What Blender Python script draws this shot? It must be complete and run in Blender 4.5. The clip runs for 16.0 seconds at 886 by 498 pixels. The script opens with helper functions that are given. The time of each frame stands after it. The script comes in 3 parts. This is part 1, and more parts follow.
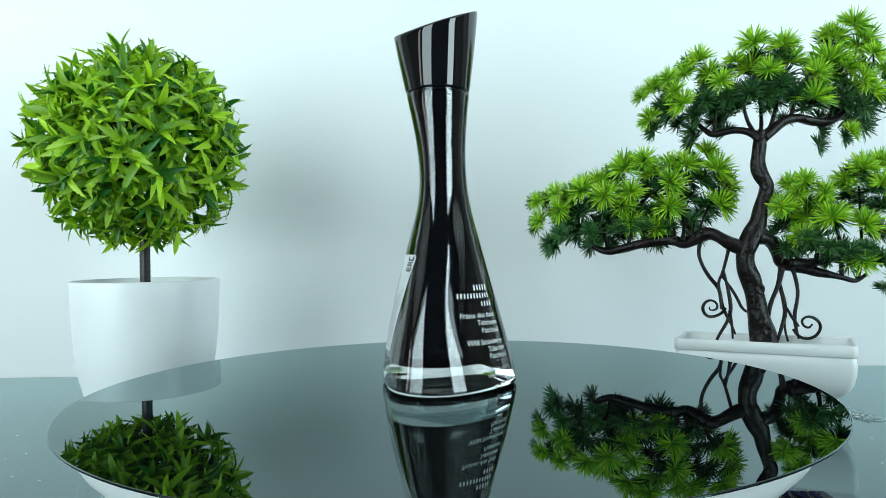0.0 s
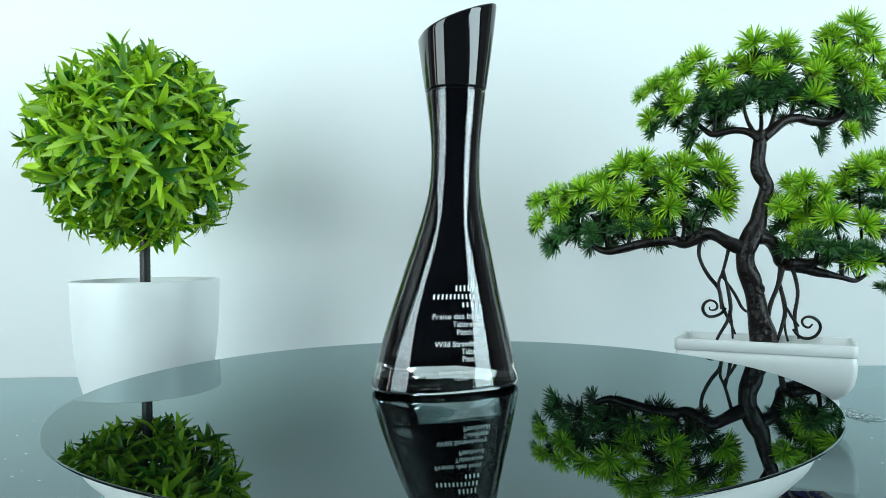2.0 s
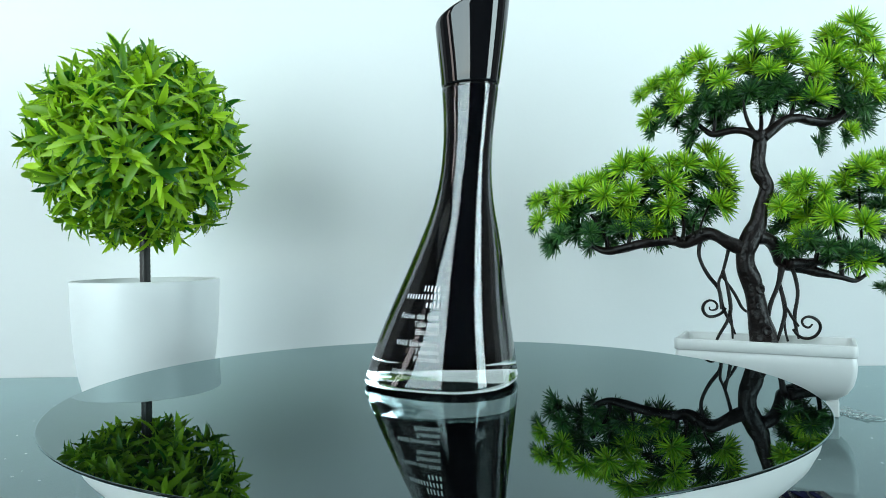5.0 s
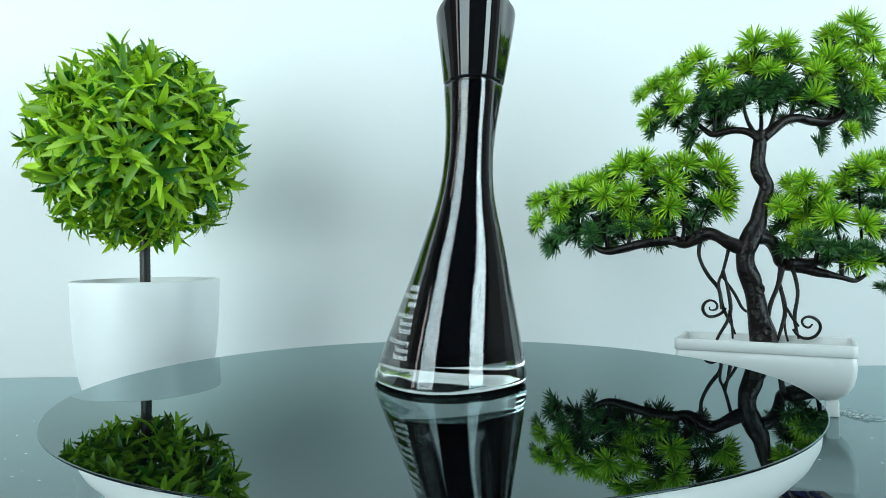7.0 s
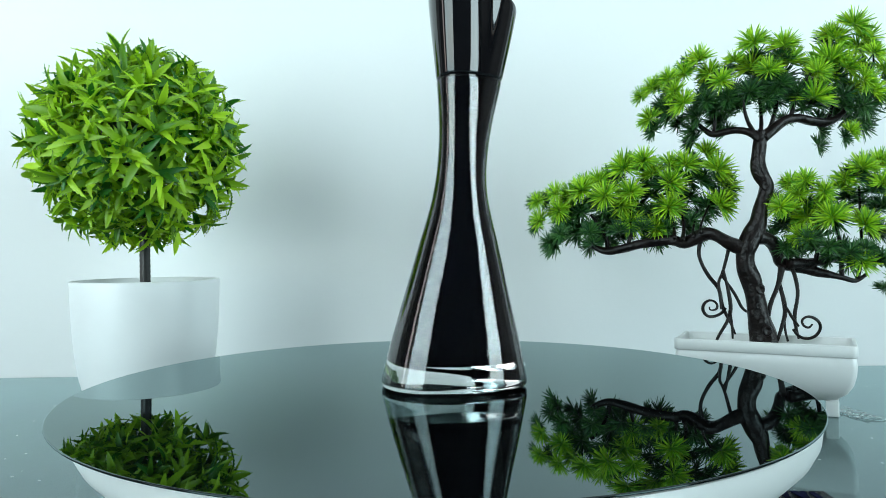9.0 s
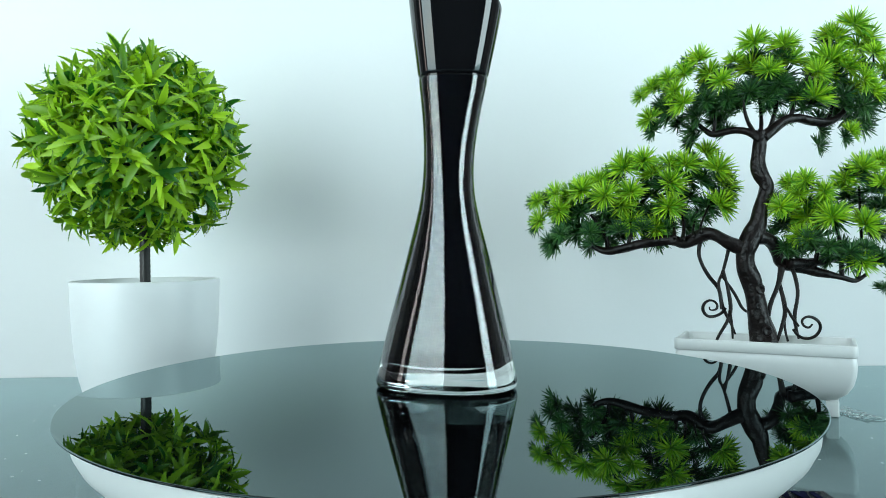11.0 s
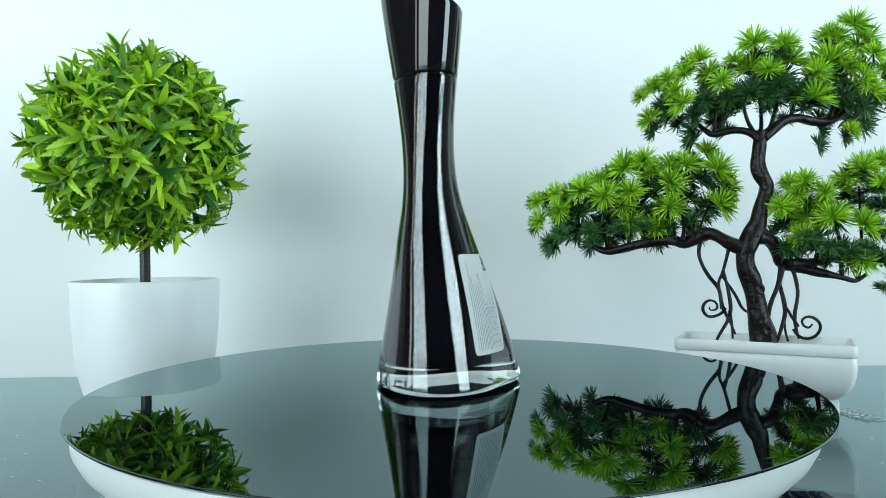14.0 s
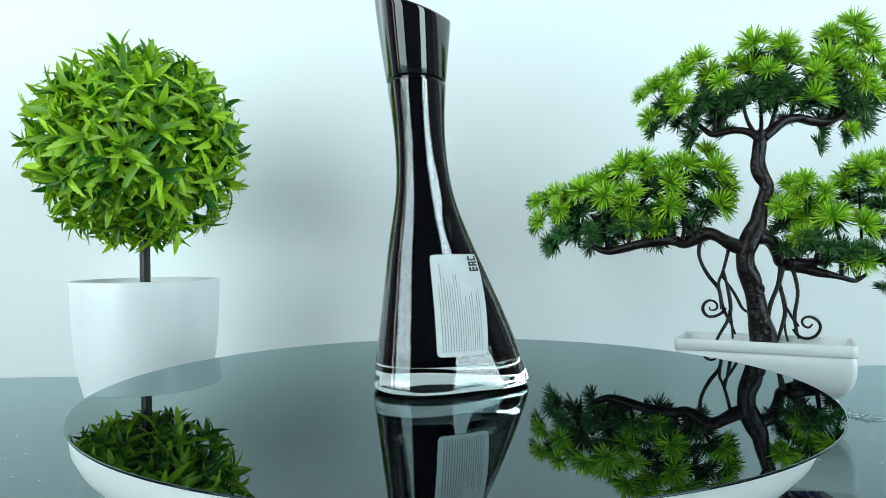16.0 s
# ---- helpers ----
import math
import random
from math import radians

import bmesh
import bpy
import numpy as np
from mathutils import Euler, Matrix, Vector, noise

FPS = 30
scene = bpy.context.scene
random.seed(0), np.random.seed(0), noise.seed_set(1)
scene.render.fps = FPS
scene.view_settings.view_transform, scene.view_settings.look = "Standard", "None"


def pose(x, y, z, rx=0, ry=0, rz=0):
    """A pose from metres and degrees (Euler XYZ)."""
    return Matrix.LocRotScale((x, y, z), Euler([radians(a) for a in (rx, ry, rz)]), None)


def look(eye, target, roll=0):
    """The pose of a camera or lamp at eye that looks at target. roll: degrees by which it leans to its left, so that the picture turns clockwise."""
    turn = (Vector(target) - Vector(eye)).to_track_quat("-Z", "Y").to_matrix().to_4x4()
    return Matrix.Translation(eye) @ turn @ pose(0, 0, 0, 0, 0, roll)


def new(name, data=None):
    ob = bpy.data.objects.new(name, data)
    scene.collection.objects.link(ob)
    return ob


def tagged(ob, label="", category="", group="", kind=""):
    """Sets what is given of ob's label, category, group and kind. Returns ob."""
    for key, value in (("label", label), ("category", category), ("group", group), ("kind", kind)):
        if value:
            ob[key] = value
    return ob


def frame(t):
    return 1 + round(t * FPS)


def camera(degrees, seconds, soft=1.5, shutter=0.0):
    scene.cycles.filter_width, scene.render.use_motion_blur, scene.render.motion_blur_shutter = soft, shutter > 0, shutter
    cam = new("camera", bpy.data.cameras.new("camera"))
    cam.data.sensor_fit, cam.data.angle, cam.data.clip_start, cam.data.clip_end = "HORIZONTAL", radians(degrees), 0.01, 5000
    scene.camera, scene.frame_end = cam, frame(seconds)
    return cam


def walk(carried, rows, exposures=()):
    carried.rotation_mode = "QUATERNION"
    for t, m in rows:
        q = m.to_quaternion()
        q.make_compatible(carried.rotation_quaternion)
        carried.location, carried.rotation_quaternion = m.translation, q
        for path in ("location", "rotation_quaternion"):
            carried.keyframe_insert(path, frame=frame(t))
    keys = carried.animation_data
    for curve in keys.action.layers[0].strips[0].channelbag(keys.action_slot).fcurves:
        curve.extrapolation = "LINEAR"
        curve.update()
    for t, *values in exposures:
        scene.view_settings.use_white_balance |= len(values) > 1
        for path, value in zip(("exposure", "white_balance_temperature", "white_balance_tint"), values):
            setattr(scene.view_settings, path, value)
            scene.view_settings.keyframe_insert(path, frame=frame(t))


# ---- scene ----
cam = camera(63.6, 16.0, soft=0.7)
EYE = (0.0, -0.2544, 0.093)
VIEW = look(EYE, (0.0, 1.0, 0.093), roll=-0.67)
walk(cam, [(0.0, VIEW), (16.0, VIEW)])

# ---- light ----
AXIS = (0.0007, 0.0042)          # the turntable's axis on the table
TOP = 0.0444                     # height of the platter's face over the table
SPIN = -15.74                    # degrees a second, clockwise from above
WALL_Y = 0.2946

world = bpy.data.worlds.new("sky")
scene.world = world
world.use_nodes = True
wn = world.node_tree.nodes
sky = wn.new("ShaderNodeTexSky")
sky.sky_type, sky.sun_disc = "NISHITA", False
sky.sun_elevation, sky.sun_rotation = radians(35), radians(200)
wn["Background"].inputs[1].default_value = 0.1
world.node_tree.links.new(sky.outputs[0], wn["Background"].inputs[0])


def window_lamp(name, x, y, z, w, h, aim, watts, color):
    lamp = bpy.data.lights.new(name, "AREA")
    lamp.shape, lamp.size, lamp.size_y, lamp.energy, lamp.color = "RECTANGLE", w, h, watts, color
    ob = new(name, lamp)
    ob.matrix_world = look((x, y, z), aim)
    return ob


DAY = (0.735, 0.955, 1.0)
REAR_Y = -1.25                   # the rear wall, with tall windows
SILL, HEAD = -0.70, 1.50          # the windows' lower and upper edges
GAPS = ((-2.70, -0.61), (1.15, 2.91))
SIDE_GAP = (-1.12, -0.72)         # the curtained window in the west wall
MID_Z = (SILL + HEAD) / 2
for label, (g0, g1), watts in zip(("window_light_west", "window_light_east"), GAPS, (87, 122)):
    mid = (g0 + g1) / 2
    window_lamp(label, mid, REAR_Y - 0.03, MID_Z, g1 - g0, HEAD - SILL, (mid, 0.0, MID_Z), watts, DAY)
mid = sum(SIDE_GAP) / 2
window_lamp("window_light_curtained", -3.33, mid, MID_Z, SIDE_GAP[1] - SIDE_GAP[0], HEAD - SILL, (0.0, mid, MID_Z), 8, (1.0, 0.88, 0.84))
scene.view_settings.exposure = 0.0


# ---- materials ----
def material(name, color, rough=0.5, metal=0.0, ior=1.5, transmission=0.0, vary=0.0, scale=40.0, bump=0.0, bump_scale=200.0, coat=0.0, island=0.0, rough_vary=0.0):
    m = bpy.data.materials.new(name)
    m.use_nodes = True
    nt = m.node_tree
    b = nt.nodes["Principled BSDF"]
    b.inputs["Base Color"].default_value = (*color, 1)
    b.inputs["Roughness"].default_value = rough
    b.inputs["Metallic"].default_value = metal
    b.inputs["IOR"].default_value = ior
    b.inputs["Transmission Weight"].default_value = transmission
    b.inputs["Coat Weight"].default_value = coat
    co = nt.nodes.new("ShaderNodeTexCoord")
    if vary > 0 or rough_vary > 0:
        n = nt.nodes.new("ShaderNodeTexNoise")
        n.inputs["Scale"].default_value, n.inputs["Detail"].default_value = scale, 6
        nt.links.new(co.outputs["Object"], n.inputs["Vector"])
        if vary > 0:
            ramp = nt.nodes.new("ShaderNodeValToRGB")
            ramp.color_ramp.elements[0].position, ramp.color_ramp.elements[1].position = 0.3, 0.7
            ramp.color_ramp.elements[0].color = (*[c * (1 - vary) for c in color], 1)
            ramp.color_ramp.elements[1].color = (*[min(1, c * (1 + vary)) for c in color], 1)
            nt.links.new(n.outputs["Fac"], ramp.inputs["Fac"])
            nt.links.new(ramp.outputs["Color"], b.inputs["Base Color"])
        if rough_vary > 0:
            mr = nt.nodes.new("ShaderNodeMapRange")
            mr.inputs["To Min"].default_value, mr.inputs["To Max"].default_value = max(0, rough - rough_vary), rough + rough_vary
            nt.links.new(n.outputs["Fac"], mr.inputs["Value"])
            nt.links.new(mr.outputs["Result"], b.inputs["Roughness"])
    if bump > 0:
        n2 = nt.nodes.new("ShaderNodeTexNoise")
        n2.inputs["Scale"].default_value, n2.inputs["Detail"].default_value = bump_scale, 4
        nt.links.new(co.outputs["Object"], n2.inputs["Vector"])
        bp = nt.nodes.new("ShaderNodeBump")
        bp.inputs["Strength"].default_value, bp.inputs["Distance"].default_value = bump, 0.001
        nt.links.new(n2.outputs["Fac"], bp.inputs["Height"])
        nt.links.new(bp.outputs["Normal"], b.inputs["Normal"])
    return m


def leaf_material(name, dark, light, rough=0.4, start=0.0, through_light=0.38):
    """Plastic foliage: each leaf has its own green, light comes through it a little."""
    m = material(name, light, rough)
    nt = m.node_tree
    b = nt.nodes["Principled BSDF"]
    info, geo = nt.nodes.new("ShaderNodeObjectInfo"), nt.nodes.new("ShaderNodeNewGeometry")
    add, fr = nt.nodes.new("ShaderNodeMath"), nt.nodes.new("ShaderNodeMath")
    add.operation, fr.operation = "ADD", "FRACT"
    nt.links.new(info.outputs["Random"], add.inputs[0])
    nt.links.new(geo.outputs["Random Per Island"], add.inputs[1])
    nt.links.new(add.outputs[0], fr.inputs[0])
    ramp = nt.nodes.new("ShaderNodeValToRGB")
    ramp.color_ramp.elements[0].color, ramp.color_ramp.elements[1].color = (*dark, 1), (*light, 1)
    ramp.color_ramp.elements[0].position = start
    nt.links.new(fr.outputs[0], ramp.inputs["Fac"])
    co, n, mix = nt.nodes.new("ShaderNodeTexCoord"), nt.nodes.new("ShaderNodeTexNoise"), nt.nodes.new("ShaderNodeMix")
    n.inputs["Scale"].default_value = 300
    nt.links.new(co.outputs["Object"], n.inputs["Vector"])
    mix.data_type, mix.blend_type = "RGBA", "MULTIPLY"
    mix.inputs["Factor"].default_value = 0.15
    nt.links.new(ramp.outputs["Color"], mix.inputs["A"])
    nt.links.new(n.outputs["Fac"], mix.inputs["B"])
    nt.links.new(mix.outputs["Result"], b.inputs["Base Color"])
    tr, sh = nt.nodes.new("ShaderNodeBsdfTranslucent"), nt.nodes.new("ShaderNodeMixShader")
    nt.links.new(mix.outputs["Result"], tr.inputs["Color"])
    sh.inputs[0].default_value = through_light
    nt.links.new(b.outputs[0], sh.inputs[1])
    nt.links.new(tr.outputs[0], sh.inputs[2])
    nt.links.new(sh.outputs[0], nt.nodes["Material Output"].inputs["Surface"])
    return m


SHEEN = (0.80, 0.99, 1.0, 1.0)    # the cool cast of the dark gloss


def gloss_material(name, color, rough, ior, dust=0.0):
    """Dark tinted glass: a near-black body under a cool mirror film, with fine dust where asked."""
    m = bpy.data.materials.new(name)
    m.use_nodes = True
    nt = m.node_tree
    nt.nodes.remove(nt.nodes["Principled BSDF"])
    co, n = nt.nodes.new("ShaderNodeTexCoord"), nt.nodes.new("ShaderNodeTexNoise")
    n.inputs["Scale"].default_value, n.inputs["Detail"].default_value = 9, 6
    nt.links.new(co.outputs["Object"], n.inputs["Vector"])
    mr = nt.nodes.new("ShaderNodeMapRange")
    mr.inputs["To Min"].default_value, mr.inputs["To Max"].default_value = rough * 0.5, rough * 1.5
    nt.links.new(n.outputs["Fac"], mr.inputs["Value"])
    body, film, fr, mix = (nt.nodes.new(k) for k in ("ShaderNodeBsdfDiffuse", "ShaderNodeBsdfGlossy", "ShaderNodeFresnel", "ShaderNodeMixShader"))
    body.inputs["Color"].default_value = (*color, 1)
    film.inputs["Color"].default_value = SHEEN
    nt.links.new(mr.outputs["Result"], film.inputs["Roughness"])
    fr.inputs["IOR"].default_value = ior
    nt.links.new(fr.outputs[0], mix.inputs[0])
    nt.links.new(body.outputs[0], mix.inputs[1])
    nt.links.new(film.outputs[0], mix.inputs[2])
    last = mix
    if dust:
        v = nt.nodes.new("ShaderNodeTexVoronoi")
        v.inputs["Scale"].default_value, v.inputs["Randomness"].default_value = 210, 1.0
        nt.links.new(co.outputs["Object"], v.inputs["Vector"])
        size, less, sep = nt.nodes.new("ShaderNodeMath"), nt.nodes.new("ShaderNodeMath"), nt.nodes.new("ShaderNodeSeparateColor")
        nt.links.new(v.outputs["Color"], sep.inputs[0])
        size.operation, size.inputs[1].default_value, size.inputs[2].default_value = "MULTIPLY_ADD", dust * 2, -dust
        nt.links.new(sep.outputs[0], size.inputs[0])
        less.operation = "LESS_THAN"
        nt.links.new(v.outputs["Distance"], less.inputs[0])
        nt.links.new(size.outputs[0], less.inputs[1])
        speck, last = nt.nodes.new("ShaderNodeBsdfDiffuse"), nt.nodes.new("ShaderNodeMixShader")
        speck.inputs["Color"].default_value = (0.6, 0.62, 0.62, 1)
        nt.links.new(less.outputs[0], last.inputs[0])
        nt.links.new(mix.outputs[0], last.inputs[1])
        nt.links.new(speck.outputs[0], last.inputs[2])
    nt.links.new(last.outputs[0], nt.nodes["Material Output"].inputs["Surface"])
    return m


WALL = material("white_wall_paint", (0.67, 0.68, 0.685), 0.75, vary=0.015, scale=3, bump=0.06, bump_scale=350)
CEILING = material("grey_ceiling_paint", (0.50, 0.50, 0.49), 0.8, vary=0.02, scale=2)
FRAME = material("brown_window_wood", (0.10, 0.06, 0.04), 0.4, vary=0.3, scale=12)
REAR = material("dark_rear_paint", (0.05, 0.06, 0.07), 0.8, vary=0.03, scale=2)
ROOM = material("room_paint", (0.06, 0.053, 0.05), 0.8, vary=0.03, scale=2)
FLOOR = material("oak_floor", (0.42, 0.36, 0.29), 0.45, vary=0.25, scale=5)
TABLE = gloss_material("dark_polished_top", (0.076, 0.097, 0.102), 0.05, 1.64, 0.15)
PLATTER = gloss_material("black_gloss_platter", (0.002, 0.0022, 0.0025), 0.01, 1.68)
STRAND = material("clear_plastic_thread", (0.85, 0.88, 0.88), 0.10, ior=1.25, transmission=0.85)
WHITE = material("white_plastic", (0.69, 0.70, 0.69), 0.32, vary=0.02, scale=30, bump=0.02)
CERAMIC = material("white_pot_plastic", (0.70, 0.715, 0.72), 0.34, vary=0.02, scale=25, bump=0.015, bump_scale=400)
BARK = material("dark_brown_bark", (0.0075, 0.005, 0.0047), 0.34, ior=1.3, vary=0.75, scale=140, bump=1.0, bump_scale=300)
STEM = material("black_ribbed_stem", (0.012, 0.012, 0.012), 0.4, vary=0.3, scale=200)
SOIL = material("dark_soil", (0.03, 0.022, 0.016), 0.9, vary=0.5, scale=150, bump=1.0, bump_scale=300)
LEAF = leaf_material("topiary_leaf_green", (0.022, 0.16, 0.012), (0.55, 0.88, 0.03), start=0.07)
NEEDLE = leaf_material("pine_needle_green", (0.10, 0.36, 0.02), (0.52, 0.82, 0.03), through_light=0.12)
# dark green of some tufts, and the shade in and under the pads
NEEDLE_DARK = leaf_material("dark_and_shaded_needle_green", (0.012, 0.07, 0.026), (0.065, 0.20, 0.036), through_light=0.08)
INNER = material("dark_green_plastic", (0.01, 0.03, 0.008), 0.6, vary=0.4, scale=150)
GLASS = material("clear_glass", (0.96, 0.98, 0.98), 0.0, ior=1.60, transmission=1.0)
LIQUID = material("dark_liquid", (0.0025, 0.003, 0.006), 0.03, ior=1.38)
CAP = material("black_gloss_cap", (0.004, 0.004, 0.005), 0.03, ior=1.55, rough_vary=0.01, scale=60)
PRINT = material("white_print", (0.80, 0.82, 0.82), 0.5, vary=0.05, scale=800)
PALE = material("pale_print", (0.45, 0.47, 0.47), 0.5, vary=0.05, scale=800)
PAPER = material("white_sticker_paper", (0.52, 0.545, 0.55), 0.55, vary=0.04, scale=200)
FILM = material("clear_film", (0.95, 0.96, 0.97), 0.05, ior=1.15, transmission=1.0)
BLUE_INK = material("dark_blue_ink", (0.006, 0.008, 0.04), 0.8, ior=1.15, vary=0.2, scale=300)
INK = material("black_ink", (0.02, 0.02, 0.022), 0.6)
FADED_INK = material("grey_fine_print", (0.09, 0.095, 0.10), 0.7)


# ---- helpers for meshes ----
def part(name, bm, mat, parent=None, label="", smooth=True, angle=50):
    me = bpy.data.meshes.new(name)
    bmesh.ops.recalc_face_normals(bm, faces=bm.faces) if angle else None
    for f in bm.faces:
        f.smooth = smooth
    if smooth and angle:
        for e in bm.edges:
            if len(e.link_faces) == 2 and e.calc_face_angle(0) > radians(angle):
                e.smooth = False
    bm.to_mesh(me)
    bm.free()
    me.materials.append(mat)
    ob = new(name, me)
    if parent is not None:
        ob.parent = parent
    if label:
        tagged(ob, label)
    return ob


def empty(name, x, y, z, label, category, group="", rz=0):
    ob = new(name)
    ob.matrix_world = pose(x, y, z, rz=rz)
    return tagged(ob, label, category, group)


def spline(ks, vs):
    """Natural cubic through the knots."""
    ks, vs = np.array(ks, float), np.array(vs, float)
    n, h = len(ks), np.diff(ks)
    a, r = np.eye(n), np.zeros(n)
    for i in range(1, n - 1):
        a[i, i - 1:i + 2] = h[i - 1], 2 * (h[i - 1] + h[i]), h[i]
        r[i] = 6 * ((vs[i + 1] - vs[i]) / h[i] - (vs[i] - vs[i - 1]) / h[i - 1])
    m = np.linalg.solve(a, r)

    def value(x):
        i = int(np.clip(np.searchsorted(ks, x) - 1, 0, n - 2))
        t0, t1 = ks[i + 1] - x, x - ks[i]
        return float((m[i] * t0 ** 3 + m[i + 1] * t1 ** 3) / (6 * h[i]) + (vs[i] / h[i] - m[i] * h[i] / 6) * t0 + (vs[i + 1] / h[i] - m[i + 1] * h[i] / 6) * t1)
    return value


def bridge(bm, rings, closed=True, cap_start=True, cap_end=True):
    """Quads between rings of points."""
    vs = [[bm.verts.new(p) for p in ring] for ring in rings]
    n = len(vs[0])
    for a, b in zip(vs, vs[1:]):
        for i in range(n if closed else n - 1):
            j = (i + 1) % n
            bm.faces.new((a[i], a[j], b[j], b[i]))
    if cap_start:
        bm.faces.new(list(reversed(vs[0])))
    if cap_end:
        bm.faces.new(vs[-1])
    return vs


def lathe(profile, n=64, cx=0.0, cy=0.0, ends=True):
    bm = bmesh.new()
    bridge(bm, [[(cx + r * math.cos(2 * math.pi * i / n), cy + r * math.sin(2 * math.pi * i / n), z) for i in range(n)] for r, z in profile], True, ends, ends)
    return bm


def box(bm, x0, y0, z0, x1, y1, z1, bevel=0.0):
    m = Matrix.LocRotScale(((x0 + x1) / 2, (y0 + y1) / 2, (z0 + z1) / 2), None, (x1 - x0, y1 - y0, z1 - z0))
    g = bmesh.ops.create_cube(bm, size=1, matrix=m)
    if bevel:
        es = list({e for v in g["verts"] for e in v.link_edges})
        bmesh.ops.bevel(bm, geom=es, offset=bevel, segments=3, affect="EDGES", profile=0.6)


def tube(bm, pts, radii, n=8, steps=6, rough=0.0, seed=0):
    """A round limb along a smooth line through pts, with its own thickness at each."""
    pts = [Vector(p) for p in pts]
    ts = list(range(len(pts)))
    sx, sy, sz, sr = (spline(ts, v) for v in ([p.x for p in pts], [p.y for p in pts], [p.z for p in pts], radii)) if len(pts) > 2 else (
        (lambda a, b: (lambda t: a + (b - a) * t))(a, b) for a, b in ((pts[0].x, pts[1].x), (pts[0].y, pts[1].y), (pts[0].z, pts[1].z), (radii[0], radii[1])))
    count = (len(pts) - 1) * steps + 1
    line = [Vector((sx(i / steps), sy(i / steps), sz(i / steps))) for i in range(count)]
    side, rings = None, []
    for i, p in enumerate(line):
        d = (line[min(i + 1, count - 1)] - line[max(i - 1, 0)]).normalized()
        if side is None:
            side = d.orthogonal().normalized()
        side = (side - d * side.dot(d)).normalized()
        up = d.cross(side)
        r = max(sr(i / steps), 0.00015)
        ring = []
        for k in range(n):
            a = 2 * math.pi * k / n
            w = 1 + rough * noise.noise(Vector((seed + p.x * 90 + 2 * math.cos(a), p.y * 90 + 2 * math.sin(a), p.z * 90)))
            ring.append(p + (side * math.cos(a) + up * math.sin(a)) * r * w)
        rings.append(ring)
    bridge(bm, rings)


# ---- the room ----
def slab(name, x0, y0, z0, x1, y1, z1, mat, label, category, bevel=0.0):
    bm = bmesh.new()
    box(bm, x0, y0, z0, x1, y1, z1, bevel)
    return tagged(part(name, bm, mat, None, label, smooth=bevel > 0), label, category, kind="structure")


SKEW = 0.0147                    # the wall comes nearer to the left


def askew(ob, beyond):
    """Shifts the vertices behind a line so that they follow the wall's slight slant."""
    for v in ob.data.vertices:
        if v.co.y > beyond:
            v.co.y += SKEW * (v.co.x - 0.34)
    return ob


def rear_wall(name, label):
    """The wall with two wide window openings."""
    bm = bmesh.new()
    solid = [-3.4] + [e for gap in GAPS for e in gap] + [3.4]
    pieces = [(solid[k], solid[k + 1], -0.75, 1.85) for k in range(0, len(solid), 2)]
    for g0, g1 in GAPS:
        pieces += [(g0, g1, -0.75, SILL), (g0, g1, HEAD, 1.85)]
    for x0, x1, z0, z1 in pieces:
        box(bm, x0, REAR_Y - 0.1, z0, x1, REAR_Y, z1)
    return tagged(part(name, bm, REAR, None, smooth=False), label, "wall", kind="structure")


def side_wall(name, label):
    """The west wall with its curtained window opening."""
    bm = bmesh.new()
    y0, y1 = SIDE_GAP
    for a, b, z0, z1 in ((REAR_Y, y0, -0.75, 1.85), (y1, WALL_Y + 0.1, -0.75, 1.85), (y0, y1, -0.75, SILL), (y0, y1, HEAD, 1.85)):
        box(bm, -3.4, a, z0, -3.3, b, z1)
    return tagged(part(name, bm, ROOM, None, smooth=False), label, "wall", kind="structure")


askew(slab("wall_north", -0.75, WALL_Y, -0.75, 0.75, WALL_Y + 0.1, 1.85, WALL, "plain white painted wall behind the table", "wall"), 0.2)
# unseen wall ends, added dark so that the bottle's edges mirror no white
askew(slab("wall_northeast", 0.75, WALL_Y, -0.75, 3.4, WALL_Y + 0.1, 1.85, ROOM, "unseen dark taupe wall end, added to darken the bottle's edges", "wall"), 0.2)
askew(slab("wall_northwest", -3.4, WALL_Y, -0.75, -0.75, WALL_Y + 0.1, 1.85, ROOM, "unseen dark taupe wall end, added to darken the bottle's edges", "wall"), 0.2)
slab("wall_east", 3.3, REAR_Y, -0.75, 3.4, WALL_Y + 0.1, 1.85, ROOM, "plain dark taupe painted side wall", "wall")
side_wall("wall_west", "dark taupe side wall with one curtained window opening")
rear_wall("wall_south", "dark grey rear wall with two wide window openings")
slab("floor", -3.4, REAR_Y - 0.1, -0.80, 3.4, WALL_Y + 0.1, -0.75, FLOOR, "pale oak wooden floor of the room", "floor")
slab("ceiling", -3.4, REAR_Y - 0.1, 1.85, 3.4, WALL_Y + 0.1, 1.95, CEILING, "plain grey painted ceiling", "ceiling")


def window_frame(name, x, y, width, turn):
    w = empty(name, x, y, SILL, "tall window with a slim brown wooden frame", "window", rz=turn)
    tagged(w, kind="structure")
    for side in (-width / 2, width / 2):
        bm = bmesh.new()
        box(bm, side - 0.018, 0.025, 0.0, side + 0.018, 0.060, HEAD - SILL, 0.004)
        part("frame_bar", bm, FRAME, w)


window_frame("window_1", sum(GAPS[0]) / 2, REAR_Y, GAPS[0][1] - GAPS[0][0], 0)
window_frame("window_2", sum(GAPS[1]) / 2, REAR_Y, GAPS[1][1] - GAPS[1][0], 0)
window_frame("window_3", -3.3, sum(SIDE_GAP) / 2, SIDE_GAP[1] - SIDE_GAP[0], -90)


